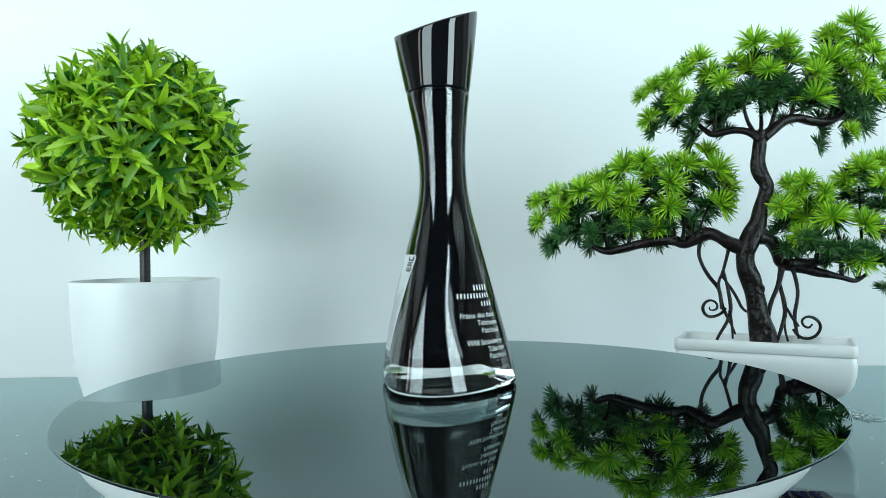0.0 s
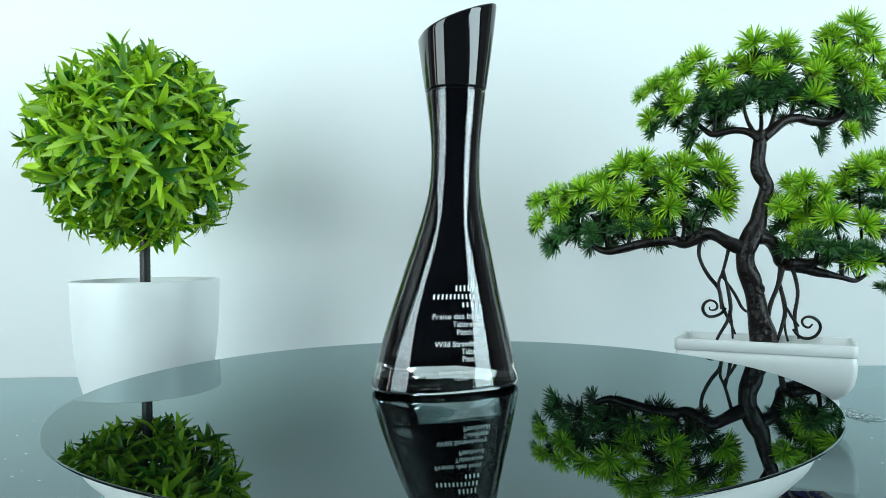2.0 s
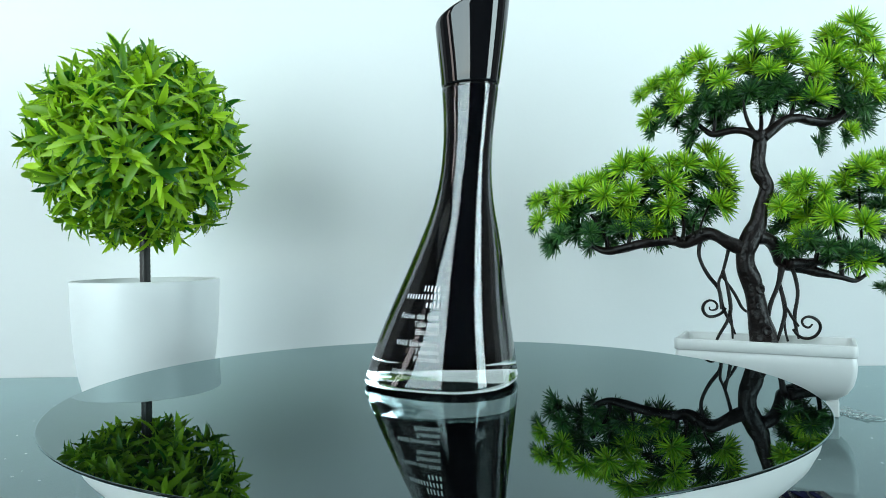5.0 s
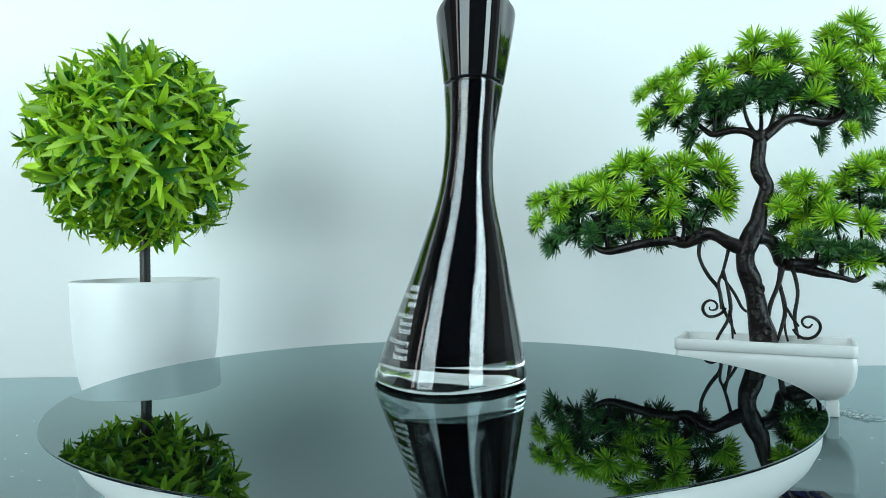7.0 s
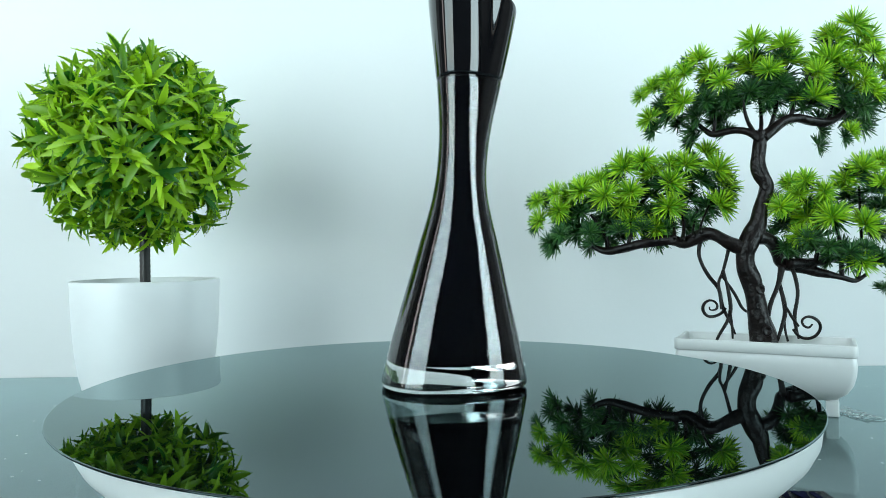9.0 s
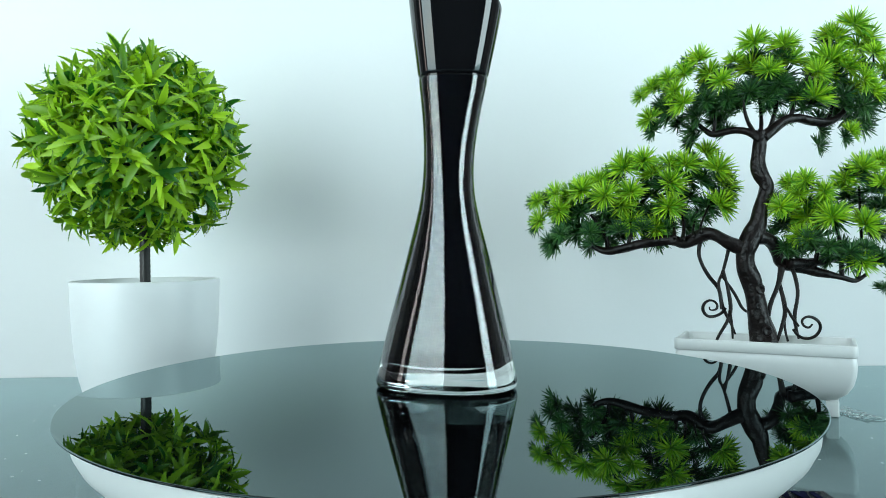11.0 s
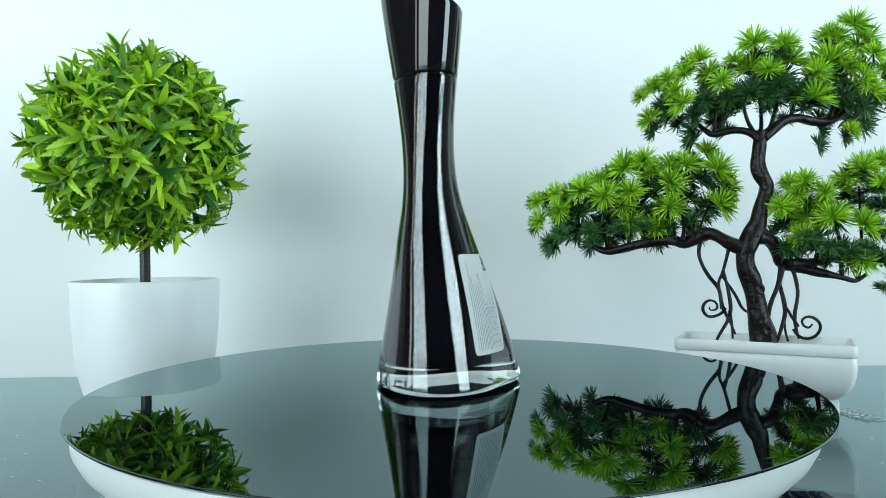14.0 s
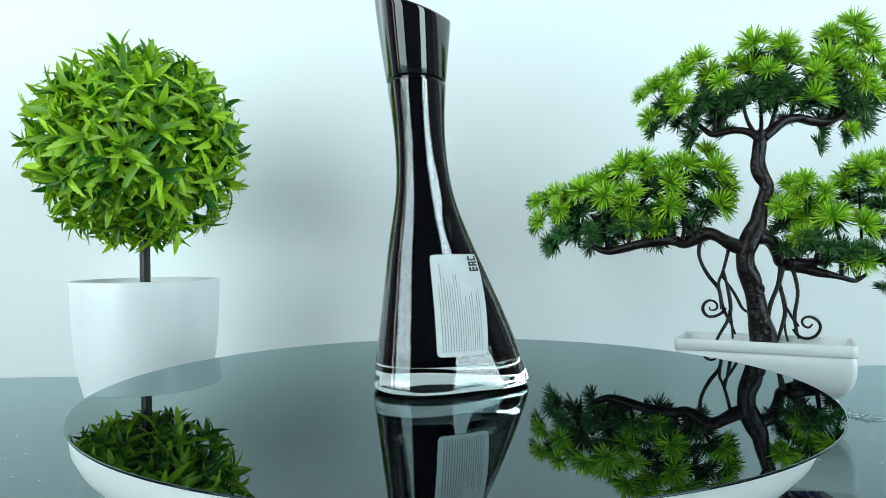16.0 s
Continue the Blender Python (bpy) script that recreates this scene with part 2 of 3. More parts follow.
def build_table():
    t = empty("table", 0, 0, 0, "dark grey polished table top set against the wall", "table")
    bm = bmesh.new()
    box(bm, -0.80, -0.46, -0.03, 0.80, WALL_Y - 0.001, 0.0, 0.002)
    askew(part("tabletop", bm, TABLE, t), 0.2)
    for x in (-0.74, 0.74):
        for y in (-0.40, 0.23):
            bm = bmesh.new()
            box(bm, x - 0.025, y - 0.025, -0.75, x + 0.025, y + 0.025, -0.03, 0.003)
            part("leg", bm, TABLE, t)


build_table()


# ---- turntable ----
def build_turntable():
    t = empty("turntable", 0.0002, 0.0030, 0, "white round turntable with a black mirror-gloss platter, on the table", "turntable")
    prof = [(0.078, 0.0), (0.0785, 0.0060), (0.080, 0.0070), (0.088, 0.0090), (0.096, 0.0125), (0.1020, 0.0170), (0.1065, 0.0215), (0.1108, 0.0260), (0.1145, 0.0300),
            (0.1182, 0.0340), (0.1200, 0.0375), (0.1205, 0.0416), (0.1203, 0.0429), (0.1195, 0.0432)]
    part("base", lathe(prof, 128), WHITE, t, "white plastic base with a curved flank")
    e = 0.0035
    ex, ey = e * math.cos(radians(-71)), e * math.sin(radians(-71))
    rim = [(0.1150, 0.0437), (0.1246, 0.0437), (0.1249, 0.0438), (0.1250, 0.0440), (0.1250, 0.0442), (0.1249, 0.0443), (0.1247, TOP), (0.1100, TOP)]
    disc = lathe(rim, 192, ex, ey)
    # the platter runs slightly out of true: its face leans a fifth of a degree
    lean = Matrix.Rotation(radians(0.21), 4, Vector((math.cos(radians(282)), math.sin(radians(282)), 0)))
    bmesh.ops.transform(disc, verts=disc.verts, matrix=Matrix.Translation((0, 0, TOP)) @ lean @ Matrix.Translation((0, 0, -TOP)))
    return part("platter", disc, PLATTER, t, "black mirror-gloss round platter", angle=25), t


platter, turntable = build_turntable()


# ---- the bottle ----
K5 = (0.0, 0.036, 0.072, 0.108, 0.150)
CX = spline(K5, (-0.0005, -0.00085, -0.00065, -0.0021, -0.0029))
CY = spline(K5, (0.0004, 0.0049, 0.00865, 0.0111, 0.0125))
C2 = spline(K5, (-0.0020, -0.00107, -0.0004, 0.0008, 0.00155))
S2 = spline(K5, (-0.0003, -0.00015, 0.0001, -0.0002, -0.0013))
C3 = spline(K5, (0.0018, 0.0007, 0.00015, 0.0001, -0.0004))
S3 = spline(K5, (0.0011, 0.00005, 0.0003, 0.0007, 0.0019))
A0 = spline((0.0, 0.012, 0.036, 0.054, 0.066, 0.078, 0.090, 0.108, 0.124, 0.150),
            (0.02645, 0.02373, 0.01763, 0.01300, 0.01005, 0.00885, 0.00916, 0.0112, 0.0134, 0.0160))


# flatter and rounder sides of the lower body: order, cosine and sine, millimetres
FLATS = ((2, 0.142, 0.298), (3, 0.38, 0.214), (4, 0.187, -0.196), (5, -0.285, 0.021), (6, 0.122, 0.063))
# the same for the waist
WAIST = ((2, 0.035, 0.099), (3, 0.121, -0.139), (4, -0.014, -0.082), (5, -0.040, 0.028))


def skin(a, z, inset=0.0):
    """The bottle's outer surface at the angle a (radians) and height z."""
    e = 0.001 * math.exp(-((z - 0.024) / 0.026) ** 2)
    w = 0.001 * math.exp(-((z - 0.072) / 0.022) ** 2)
    r = A0(z) - inset + e * (0.148 + sum(c * math.cos(k * a) + d * math.sin(k * a) for k, c, d in FLATS))
    r += w * (0.078 + sum(c * math.cos(k * a) + d * math.sin(k * a) for k, c, d in WAIST))
    r += C2(z) * math.cos(2 * a) + S2(z) * math.sin(2 * a) + C3(z) * math.cos(3 * a) + S3(z) * math.sin(3 * a)
    return Vector((CX(z) - 0.104 * e + 0.104 * w + r * math.cos(a), CY(z) - 0.75 * e - 0.315 * w + r * math.sin(a), z))


def body(levels, n=96):
    """A closed body from (height, inset) rings."""
    bm = bmesh.new()
    bridge(bm, [[skin(2 * math.pi * i / n, z, inset) for i in range(n)] for z, inset in levels])
    return bm


GROOVE = 0.1070


def cap_top(p):
    return 0.1340 + 0.30 * (p.x - CX(0.134)) + 0.26 * (p.y - CY(0.134))


def build_cap(parent, n=96):
    bm, rings = bmesh.new(), []
    low = GROOVE + 0.0007
    for s, inset in ((0, 0.0009), (0, 0.0004), (0.015, 0.0001), (0.03, 0), (0.15, 0), (0.3, 0), (0.45, 0), (0.6, 0), (0.75, 0), (0.9, 0), (0.965, 0), (0.99, 0.0002), (1.0, 0.0007), (1.0, 0.004), (0.995, 0.009)):
        ring = []
        for i in range(n):
            a, z = 2 * math.pi * i / n, low
            for _ in range(6):
                top = cap_top(skin(a, z, inset))
                z = low + s * (top - low)
            ring.append(skin(a, z, inset))
        rings.append(ring)
    bridge(bm, rings)
    part("cap", bm, CAP, parent, "glossy black cap with a slanted top")


def wrapped_text(parent, body_text, size, right_angle, z, mat, name="lettering", left=False, width=None):
    """One line of raised print on the glass that ends (or starts) at an angle."""
    cu = bpy.data.curves.new(name, "FONT")
    cu.body, cu.size, cu.align_x, cu.resolution_u = body_text, size, "LEFT" if left else "RIGHT", 3
    tmp = new(name, cu)
    bpy.context.view_layer.update()
    me = bpy.data.meshes.new_from_object(tmp.evaluated_get(bpy.context.evaluated_depsgraph_get()))
    bpy.data.objects.remove(tmp)
    bm = bmesh.new()
    bm.from_mesh(me)
    bpy.data.meshes.remove(me)
    bmesh.ops.triangulate(bm, faces=bm.faces)
    r = (skin(right_angle, z) - Vector((CX(z), CY(z), z))).length
    span = max(v.co.x for v in bm.verts) - min(v.co.x for v in bm.verts)
    for v in bm.verts:
        x, y = v.co.x * (width / span if width else 1), v.co.y
        v.co = skin(right_angle + x / r, z + y * 0.96, -0.00006)
    return part(name, bm, mat, parent, angle=0)


def wrapped_bar(bm, a0, a1, z0, z1, lift=-0.00006, n=6):
    vs = [[bm.verts.new(skin(a0 + (a1 - a0) * i / n, z, lift)) for i in range(n + 1)] for z in (z0, z1)]
    for i in range(n):
        bm.faces.new((vs[0][i], vs[0][i + 1], vs[1][i + 1], vs[1][i]))


def print_front(t):
    """The white print: two lines of the maker's lettering as plain bars, then what the scent is made of."""
    for a, z, w, h in ((327.2, 0.0350, 0.0073, 0.0019), (328.6, 0.0322, 0.0156, 0.0016), (330.1, 0.0294, 0.0062, 0.0016)):
        bm = bmesh.new()
        r = (skin(radians(a + 2.3), z) - Vector((CX(z), CY(z), z))).length
        cells = max(3, round(w / 0.0014))
        for i in range(cells):
            a1 = radians(a + 2.3) - (w / r) * i / cells
            wrapped_bar(bm, a1 - 0.42 * w / r / cells, a1, z - h / 2, z + h / 2, n=2)
        part("lettering", bm, PRINT, t, "row of small white bars printed on the glass", angle=0)
    for words, a, z, w in (("Fraise des bois", 331.9, 0.0248, 0.0166), ("Tub\u00e9reuse", 333.1, 0.0222, 0.0103), ("Patchouli", 334.3, 0.0196, 0.0094),
                           ("Wild Strawberry", 336.0, 0.0158, 0.0184), ("Tuberose", 337.0, 0.0133, 0.0096), ("Patchouli", 338.0, 0.0109, 0.0099)):
        wrapped_text(t, words, 0.0027, radians(a + 2.3), z, PRINT, width=w)
    wrapped_text(t, "D\u00c9MONSTRATION - VENTE", 0.0015, radians(340.3), 0.0070, PALE, width=0.0185)
    wrapped_text(t, "TESTER", 0.0013, radians(320.3), 0.0050, PALE, width=0.0052)


def stick_label(t):
    """A rounded paper sticker with turned lines of small print."""
    def at(u, v, lift):
        left, right = 157.0 + 3.8 * v, 207.2 + 29.0 * v
        return skin(radians(left + (right - left) * u), 0.0129 + 0.0338 * v, lift)

    bm = bmesh.new()
    nu, nv, w, h, r = 16, 28, 0.0192, 0.0338, 0.0016
    rows = []
    ends = [r / h * (1 - math.cos(math.pi / 2 * k / 7)) for k in range(7)]
    for v in ends + [r / h + (1 - 2 * r / h) * k / nv for k in range(nv + 1)] + [1 - e for e in reversed(ends)]:
        edge = min(v * h, (1 - v) * h)
        cut = (r - math.sqrt(max(0, r * r - (r - edge) ** 2))) / w if edge < r else 0
        rows.append([bm.verts.new(at(cut + (1 - 2 * cut) * i / nu, v, -0.00010)) for i in range(nu + 1)])
    for a, b in zip(rows, rows[1:]):
        for i in range(nu):
            bm.faces.new((a[i], a[i + 1], b[i + 1], b[i]))
    sticker = part("sticker", bm, PAPER, t, "white paper sticker with rows of tiny print", angle=0)

    def bar(bm, u0, u1, v0, v1, lift=-0.00016):
        n = max(1, int((v1 - v0) * 14))
        for k in range(n):
            q = [v0 + (v1 - v0) * k / n, v0 + (v1 - v0) * (k + 1) / n]
            cols = max(1, math.ceil((u1 - u0) / 0.03))
            for i in range(cols):
                a0, a1 = u0 + (u1 - u0) * i / cols, u0 + (u1 - u0) * (i + 1) / cols
                bm.faces.new([bm.verts.new(at(u, v, lift)) for u, v in ((a0, q[0]), (a1, q[0]), (a1, q[1]), (a0, q[1]))])

    rnd = random.Random(3)
    for i in range(17):
        bm = bmesh.new()
        u = 0.10 + 0.048 * i
        end = rnd.uniform(0.62, 0.93) if i < 9 else rnd.uniform(0.45, 0.66)
        v = 0.045
        while v < end:
            ln = rnd.uniform(0.006, 0.03)
            bar(bm, u, u + rnd.uniform(0.010, 0.018), v, min(end, v + ln))
            v += ln + 0.009
        part("fine_print", bm, FADED_INK, sticker, "line of tiny grey bars", angle=0)
    # the mark in the corner: three dark combed blocks
    for k, teeth in enumerate(((0.0, 0.075, 0.15), (0.0, 0.09), (0.0, 0.15))):
        bm = bmesh.new()
        v0, u0 = 0.825 + 0.055 * k, 0.765
        bar(bm, u0, u0 + 0.20, v0, v0 + 0.016)
        for d in teeth:
            bar(bm, u0 + d, u0 + d + 0.048, v0 + 0.016, v0 + 0.045)
        if k == 1:
            bar(bm, u0, u0 + 0.20, v0 + 0.030, v0 + 0.045)
        part("mark", bm, INK, sticker, "black printed block", angle=0)


def build_bottle():
    t = empty("perfume_bottle", AXIS[0], AXIS[1], TOP, "tall waisted black perfume bottle with a thick clear glass base", "bottle")
    top = GROOVE
    zs = [0.0050] + [0.006 + 0.0025 * i for i in range(40)]
    glass = [(0.0016, 0.0195), (0.0015, 0.0170), (0.0013, 0.0135), (0.0010, 0.0100), (0.0006, 0.0072), (0.0002, 0.0052), (0.0, 0.0040), (0.0001, 0.0026), (0.0005, 0.0014), (0.0011, 0.0006), (0.0019, 0.0002), (0.0028, 0.0)] + [(z, 0.0) for z in zs if z < top - 0.001] + [(top - 0.0008, 0.0), (top - 0.0001, 0.0002), (top, 0.0006)]
    part("glass_body", body(glass), GLASS, t, "clear glass body with a thick base")
    fill = [(0.0094, 0.012), (0.0091, 0.0060), (0.0092, 0.0030), (0.0097, 0.0017), (0.0107, 0.0011)]
    fill += [(z, 0.0007 - 0.0006 * min(1, z / 0.035)) for z in zs if 0.012 < z < top - 0.004] + [(top - 0.003, 0.0001), (top - 0.0006, 0.0004), (top - 0.0003, 0.0012)]
    part("dark_fill", body(fill), LIQUID, t, "near-black perfume filling the glass")
    part("collar", body([(top - 0.0003, 0.0024), (top - 0.0002, 0.0011), (top + 0.0009, 0.0011), (top + 0.0010, 0.0024)]), CAP, t, "thin black neck ring")
    build_cap(t)
    print_front(t)
    stick_label(t)
    return t


bottle = build_bottle()


# ---- bonsai in its tray ----
BX, BY, BTURN = 0.178, 0.1576, -28


def limb(t, name, pts, n, rough, start, end, within):
    """A limb through (along, up, radius) in millimetres; it goes back from start to end within a share of its length."""
    m = len(pts) - 1
    line = []
    for i, (a, z, r) in enumerate(pts):
        s = min(1.0, i / m / within)
        line.append((a / 1000, (start + (end - start) * s * s * (3 - 2 * s)) / 1000, z / 1000))
    bm = bmesh.new()
    tube(bm, line, [r / 1000 for a, z, r in pts], n, 5, rough, pts[0][0])
    return part(name, bm, BARK, t, angle=0)


def knot(t, a, back, z, r):
    """A raised ring with a hollow heart on the bark, facing the front."""
    bm = bmesh.new()
    rings = []
    for s, out in ((1.25, 0.0), (1.05, 0.55), (0.85, 0.75), (0.62, 0.55), (0.40, 0.12), (0.10, 0.05)):
        rings.append([((a + r * s * math.cos(2 * math.pi * k / 14)) / 1000, (back - r * out * 0.45) / 1000, (z + r * s * 1.15 * math.sin(2 * math.pi * k / 14)) / 1000) for k in range(14)])
    bridge(bm, rings)
    return part("knot", bm, BARK, t, angle=0)


def needle_mesh(name, seed, count=120):
    """A burst of flat tapered needles, one unit long, that opens along z."""
    rnd = random.Random(seed)
    bm = bmesh.new()
    for i in range(count):
        az = 2.39996 * i + rnd.uniform(-0.25, 0.25)
        tilt = math.radians(96) * math.sqrt((i + 0.5) / count) + rnd.uniform(-0.1, 0.1)
        ln = rnd.uniform(0.74, 1.08)
        d = Vector((math.sin(tilt) * math.cos(az), math.sin(tilt) * math.sin(az), math.cos(tilt)))
        side = d.cross(Vector((rnd.uniform(-1, 1), rnd.uniform(-1, 1), rnd.uniform(-1, 1)))).normalized()
        up = side.cross(d)
        droop = Vector((0, 0, -0.10))
        w = 0.042
        rings = []
        for s, k in ((0.04, 0.55), (0.35, 1.0), (0.72, 0.85), (0.93, 0.50), (1.0, 0.12)):
            c = d * ln * s + droop * s * s * math.sin(tilt)
            rings.append([c + side * w * k, c + up * w * k * 0.45, c - side * w * k, c - up * w * k * 0.45])
        bridge(bm, rings)
    me = bpy.data.meshes.new(name)
    bm.to_mesh(me)
    bm.free()
    return me


def tufts(t, rows, meshes, behind, facing, seed):
    """Needle tufts at (along, back, up, radius) in millimetres, with darker ones behind and below whose colour stands
    in for the pads' shade.
    """
    rnd = random.Random(seed)
    ca = sum(r[0] for r in rows) / len(rows)
    cz = min(r[2] for r in rows)
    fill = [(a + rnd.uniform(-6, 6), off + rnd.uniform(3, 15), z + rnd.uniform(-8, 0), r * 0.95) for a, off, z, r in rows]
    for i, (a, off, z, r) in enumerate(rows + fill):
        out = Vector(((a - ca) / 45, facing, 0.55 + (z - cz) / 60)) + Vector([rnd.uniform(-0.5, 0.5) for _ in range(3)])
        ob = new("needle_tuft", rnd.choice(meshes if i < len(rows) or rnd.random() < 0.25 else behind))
        ob.parent = t
        turn = out.normalized().to_track_quat("Z", "Y").to_matrix().to_4x4() @ pose(0, 0, 0, rz=rnd.uniform(0, 360))
        ob.matrix_basis = Matrix.Translation((a / 1000, off / 1000, z / 1000)) @ turn @ Matrix.Scale(r * 1.0 / 1000, 4)


def build_bonsai():
    t = empty("bonsai_tree", BX, BY, 0, "artificial bonsai pine with green needle tufts in a white tray", "bonsai")
    limb(t, "trunk", [(6.9, 26.0, 7.6), (6.7, 37.4, 7.0), (3.3, 55.4, 5.3), (-0.1, 71.7, 5.1), (-3.8, 86.4, 5.1), (0.2, 97.8, 5.4), (3.6, 107.5, 4.5), (7.3, 120.5, 3.6), (9.0, 127.6, 3.9), (5.2, 135.2, 4.2), (4.4, 144.9, 3.6), (5.8, 154.7, 3.3), (7.1, 158.9, 2.7)], 14, 0.35, 0, 0, 1)
    limb(t, "branch", [(-4.1, 91.3, 4.6), (-12.8, 94.7, 3.9), (-20.9, 100.1, 3.7), (-27.3, 98.8, 3.7), (-34.0, 94.7, 3.3), (-39.9, 96.8, 2.8), (-52.0, 95.6, 2.8), (-64.5, 92.7, 2.8), (-74.8, 90.4, 2.3), (-83.3, 93.3, 2.0), (-88.0, 98.0, 1.5)], 10, 0.3, 0, 36, 1)
    limb(t, "branch", [(2.6, 98.2, 4.6), (10.6, 96.2, 3.6), (16.6, 89.6, 3.3), (20.4, 82.6, 3.5), (28.8, 80.9, 3.8), (40.7, 77.4, 3.0), (57.3, 73.6, 1.7), (65.6, 71.5, 1.3), (72.3, 75.4, 1.0)], 10, 0.3, 0, 10, 0.5)
    limb(t, "branch", [(22.8, 82.4, 3.3), (36.7, 82.2, 3.0), (53.0, 83.5, 2.4), (64.2, 87.1, 1.7)], 10, 0.3, 4, 22, 1)
    limb(t, "branch", [(5.8, 154.4, 3.6), (-0.6, 158.5, 2.3), (-7.7, 160.0, 2.0), (-14.6, 159.0, 2.0), (-19.0, 159.3, 1.7), (-23.0, 163.4, 1.3), (-28.6, 168.0, 1.0)], 10, 0.3, 0, 14, 1)
    limb(t, "branch", [(7.1, 155.0, 3.6), (14.5, 160.9, 2.9), (24.3, 166.2, 2.6), (34.8, 165.3, 2.6), (46.1, 164.5, 2.3), (56.6, 169.8, 1.7), (69.6, 186.3, 1.0)], 10, 0.3, 0, 6, 1)
    limb(t, "root", [(-26.2, 95.5, 1.4), (-27.2, 86.6, 1.1), (-22.1, 75.0, 1.1), (-17.2, 67.7, 1.1), (-16.0, 58.5, 1.1), (-12.7, 50.4, 0.9), (-9.1, 41.6, 0.5)], 7, 0.12, 9, 2, 1)
    limb(t, "root", [(-11.3, 92.7, 1.1), (-15.8, 77.3, 0.9), (-18.9, 71.2, 0.9), (-18.8, 62.2, 0.9), (-19.0, 56.5, 0.5)], 7, 0.12, 4, -2, 1)
    limb(t, "root", [(-17.2, 76.1, 0.7), (-10.2, 65.3, 0.9), (-6.9, 57.9, 0.9), (-4.1, 55.0, 0.7)], 7, 0.12, 1, -2, 1)
    limb(t, "root", [(-16.2, 79.4, 0.7), (-13.1, 63.7, 1.1), (-13.9, 52.5, 1.1), (-19.6, 43.6, 0.9), (-22.5, 38.6, 0.7)], 7, 0.12, 1, -4, 1)
    limb(t, "root", [(-13.8, 56.4, 0.7), (-13.0, 46.1, 0.7), (-13.2, 39.8, 0.5)], 7, 0.12, -2, -4, 1)
    limb(t, "root", [(19.2, 81.2, 2.2), (16.3, 69.7, 1.3), (11.3, 60.1, 1.3), (9.1, 52.1, 1.3)], 7, 0.12, 4, 0, 1)
    limb(t, "root", [(17.4, 71.3, 1.1), (19.6, 56.7, 1.3), (16.6, 48.3, 1.1), (12.3, 38.2, 0.9)], 7, 0.12, 4, -4, 1)
    limb(t, "root", [(18.3, 53.2, 0.7), (18.1, 44.0, 0.7), (18.9, 37.7, 0.7)], 7, 0.12, 0, -3, 1)
    limb(t, "root", [(25.1, 82.4, 1.3), (28.9, 66.2, 1.1), (26.4, 53.1, 1.1), (26.3, 45.0, 0.9), (27.6, 38.6, 0.7)], 7, 0.12, 6, 2, 1)
    limb(t, "root", [(18.8, 59.0, 0.7), (22.6, 51.3, 0.9), (25.7, 46.2, 0.7)], 7, 0.12, 1, -2, 1)
    limb(t, "root", [(-14.8, 57.1, 0.9), (-17.5, 53.8, 0.9), (-23.6, 52.0, 0.9), (-27.8, 54.7, 0.9), (-28.4, 59.0, 0.9), (-25.2, 61.7, 0.7), (-21.7, 60.1, 0.7), (-22.0, 56.9, 0.7), (-25.5, 56.4, 0.5), (-26.2, 58.3, 0.5)], 7, 0.12, 2, -4, 1)
    limb(t, "root", [(23.4, 44.4, 0.9), (27.1, 40.1, 0.9), (32.7, 39.2, 0.9), (37.2, 42.5, 0.9), (37.4, 47.7, 0.9), (32.7, 51.5, 0.9), (27.7, 51.3, 0.7), (26.0, 48.2, 0.7), (28.9, 45.9, 0.7), (31.4, 47.9, 0.5)], 7, 0.12, 0, -6, 1)
    limb(t, "twig", [(-41.5, 97.8, 1.3), (-39.0, 103.6, 1.0), (-37.2, 110.8, 0.8)], 6, 0.15, 9, 26, 1)
    limb(t, "twig", [(-37.8, 96.6, 1.5), (-33.9, 103.4, 1.0), (-31.6, 112.4, 0.8)], 6, 0.15, 6, 25, 1)
    limb(t, "twig", [(-32.5, 98.2, 1.0), (-28.3, 105.1, 0.7), (-22.6, 113.9, 0.8)], 6, 0.15, 4, 24, 1)
    limb(t, "twig", [(-28.6, 100.8, 1.0), (-24.0, 107.6, 0.7), (-13.6, 122.3, 0.5)], 6, 0.15, 2, 22, 1)
    limb(t, "twig", [(-64.6, 93.4, 1.3), (-61.9, 102.4, 1.0), (-62.3, 119.9, 0.8)], 6, 0.15, 28, 29, 1)
    limb(t, "twig", [(-75.4, 91.4, 1.4), (-77.2, 100.9, 1.1), (-85.9, 113.4, 0.8)], 6, 0.15, 34, 33, 1)
    for a, back, z, r in ((2.6, -4.6, 68.0, 2.3), (-2.8, -4.4, 93.5, 1.9), (6.5, -3.6, 127.0, 2.0), (5.6, -6.2, 44.5, 2.4), (1.2, -5.0, 58.5, 1.5)):
        knot(t, a, back, z, r)
    limb(t, "twig", [(2.6, 157.7, 1.2), (-3.8, 167.3, 1.0), (-7.5, 184.4, 0.7)], 6, 0.15, 0, -6, 1)
    limb(t, "twig", [(5.5, 156.3, 1.5), (8.5, 170.3, 1.0), (7.4, 201.3, 0.8)], 6, 0.15, 0, 10, 1)
    limb(t, "twig", [(9.1, 157.6, 1.5), (14.7, 168.0, 1.2), (20.9, 196.2, 0.7)], 6, 0.15, 0, 4, 1)
    limb(t, "twig", [(25.0, 165.8, 1.5), (26.0, 175.5, 1.0), (34.8, 194.0, 0.7)], 6, 0.15, 3, -4, 1)
    limb(t, "twig", [(46.4, 164.6, 1.2), (52.7, 177.1, 1.0), (60.0, 211.2, 0.8)], 6, 0.15, 5, 12, 1)
    limb(t, "twig", [(-17.0, 159.8, 1.0), (-16.6, 171.5, 0.8), (-22.2, 187.8, 0.5)], 6, 0.15, 12, 8, 1)
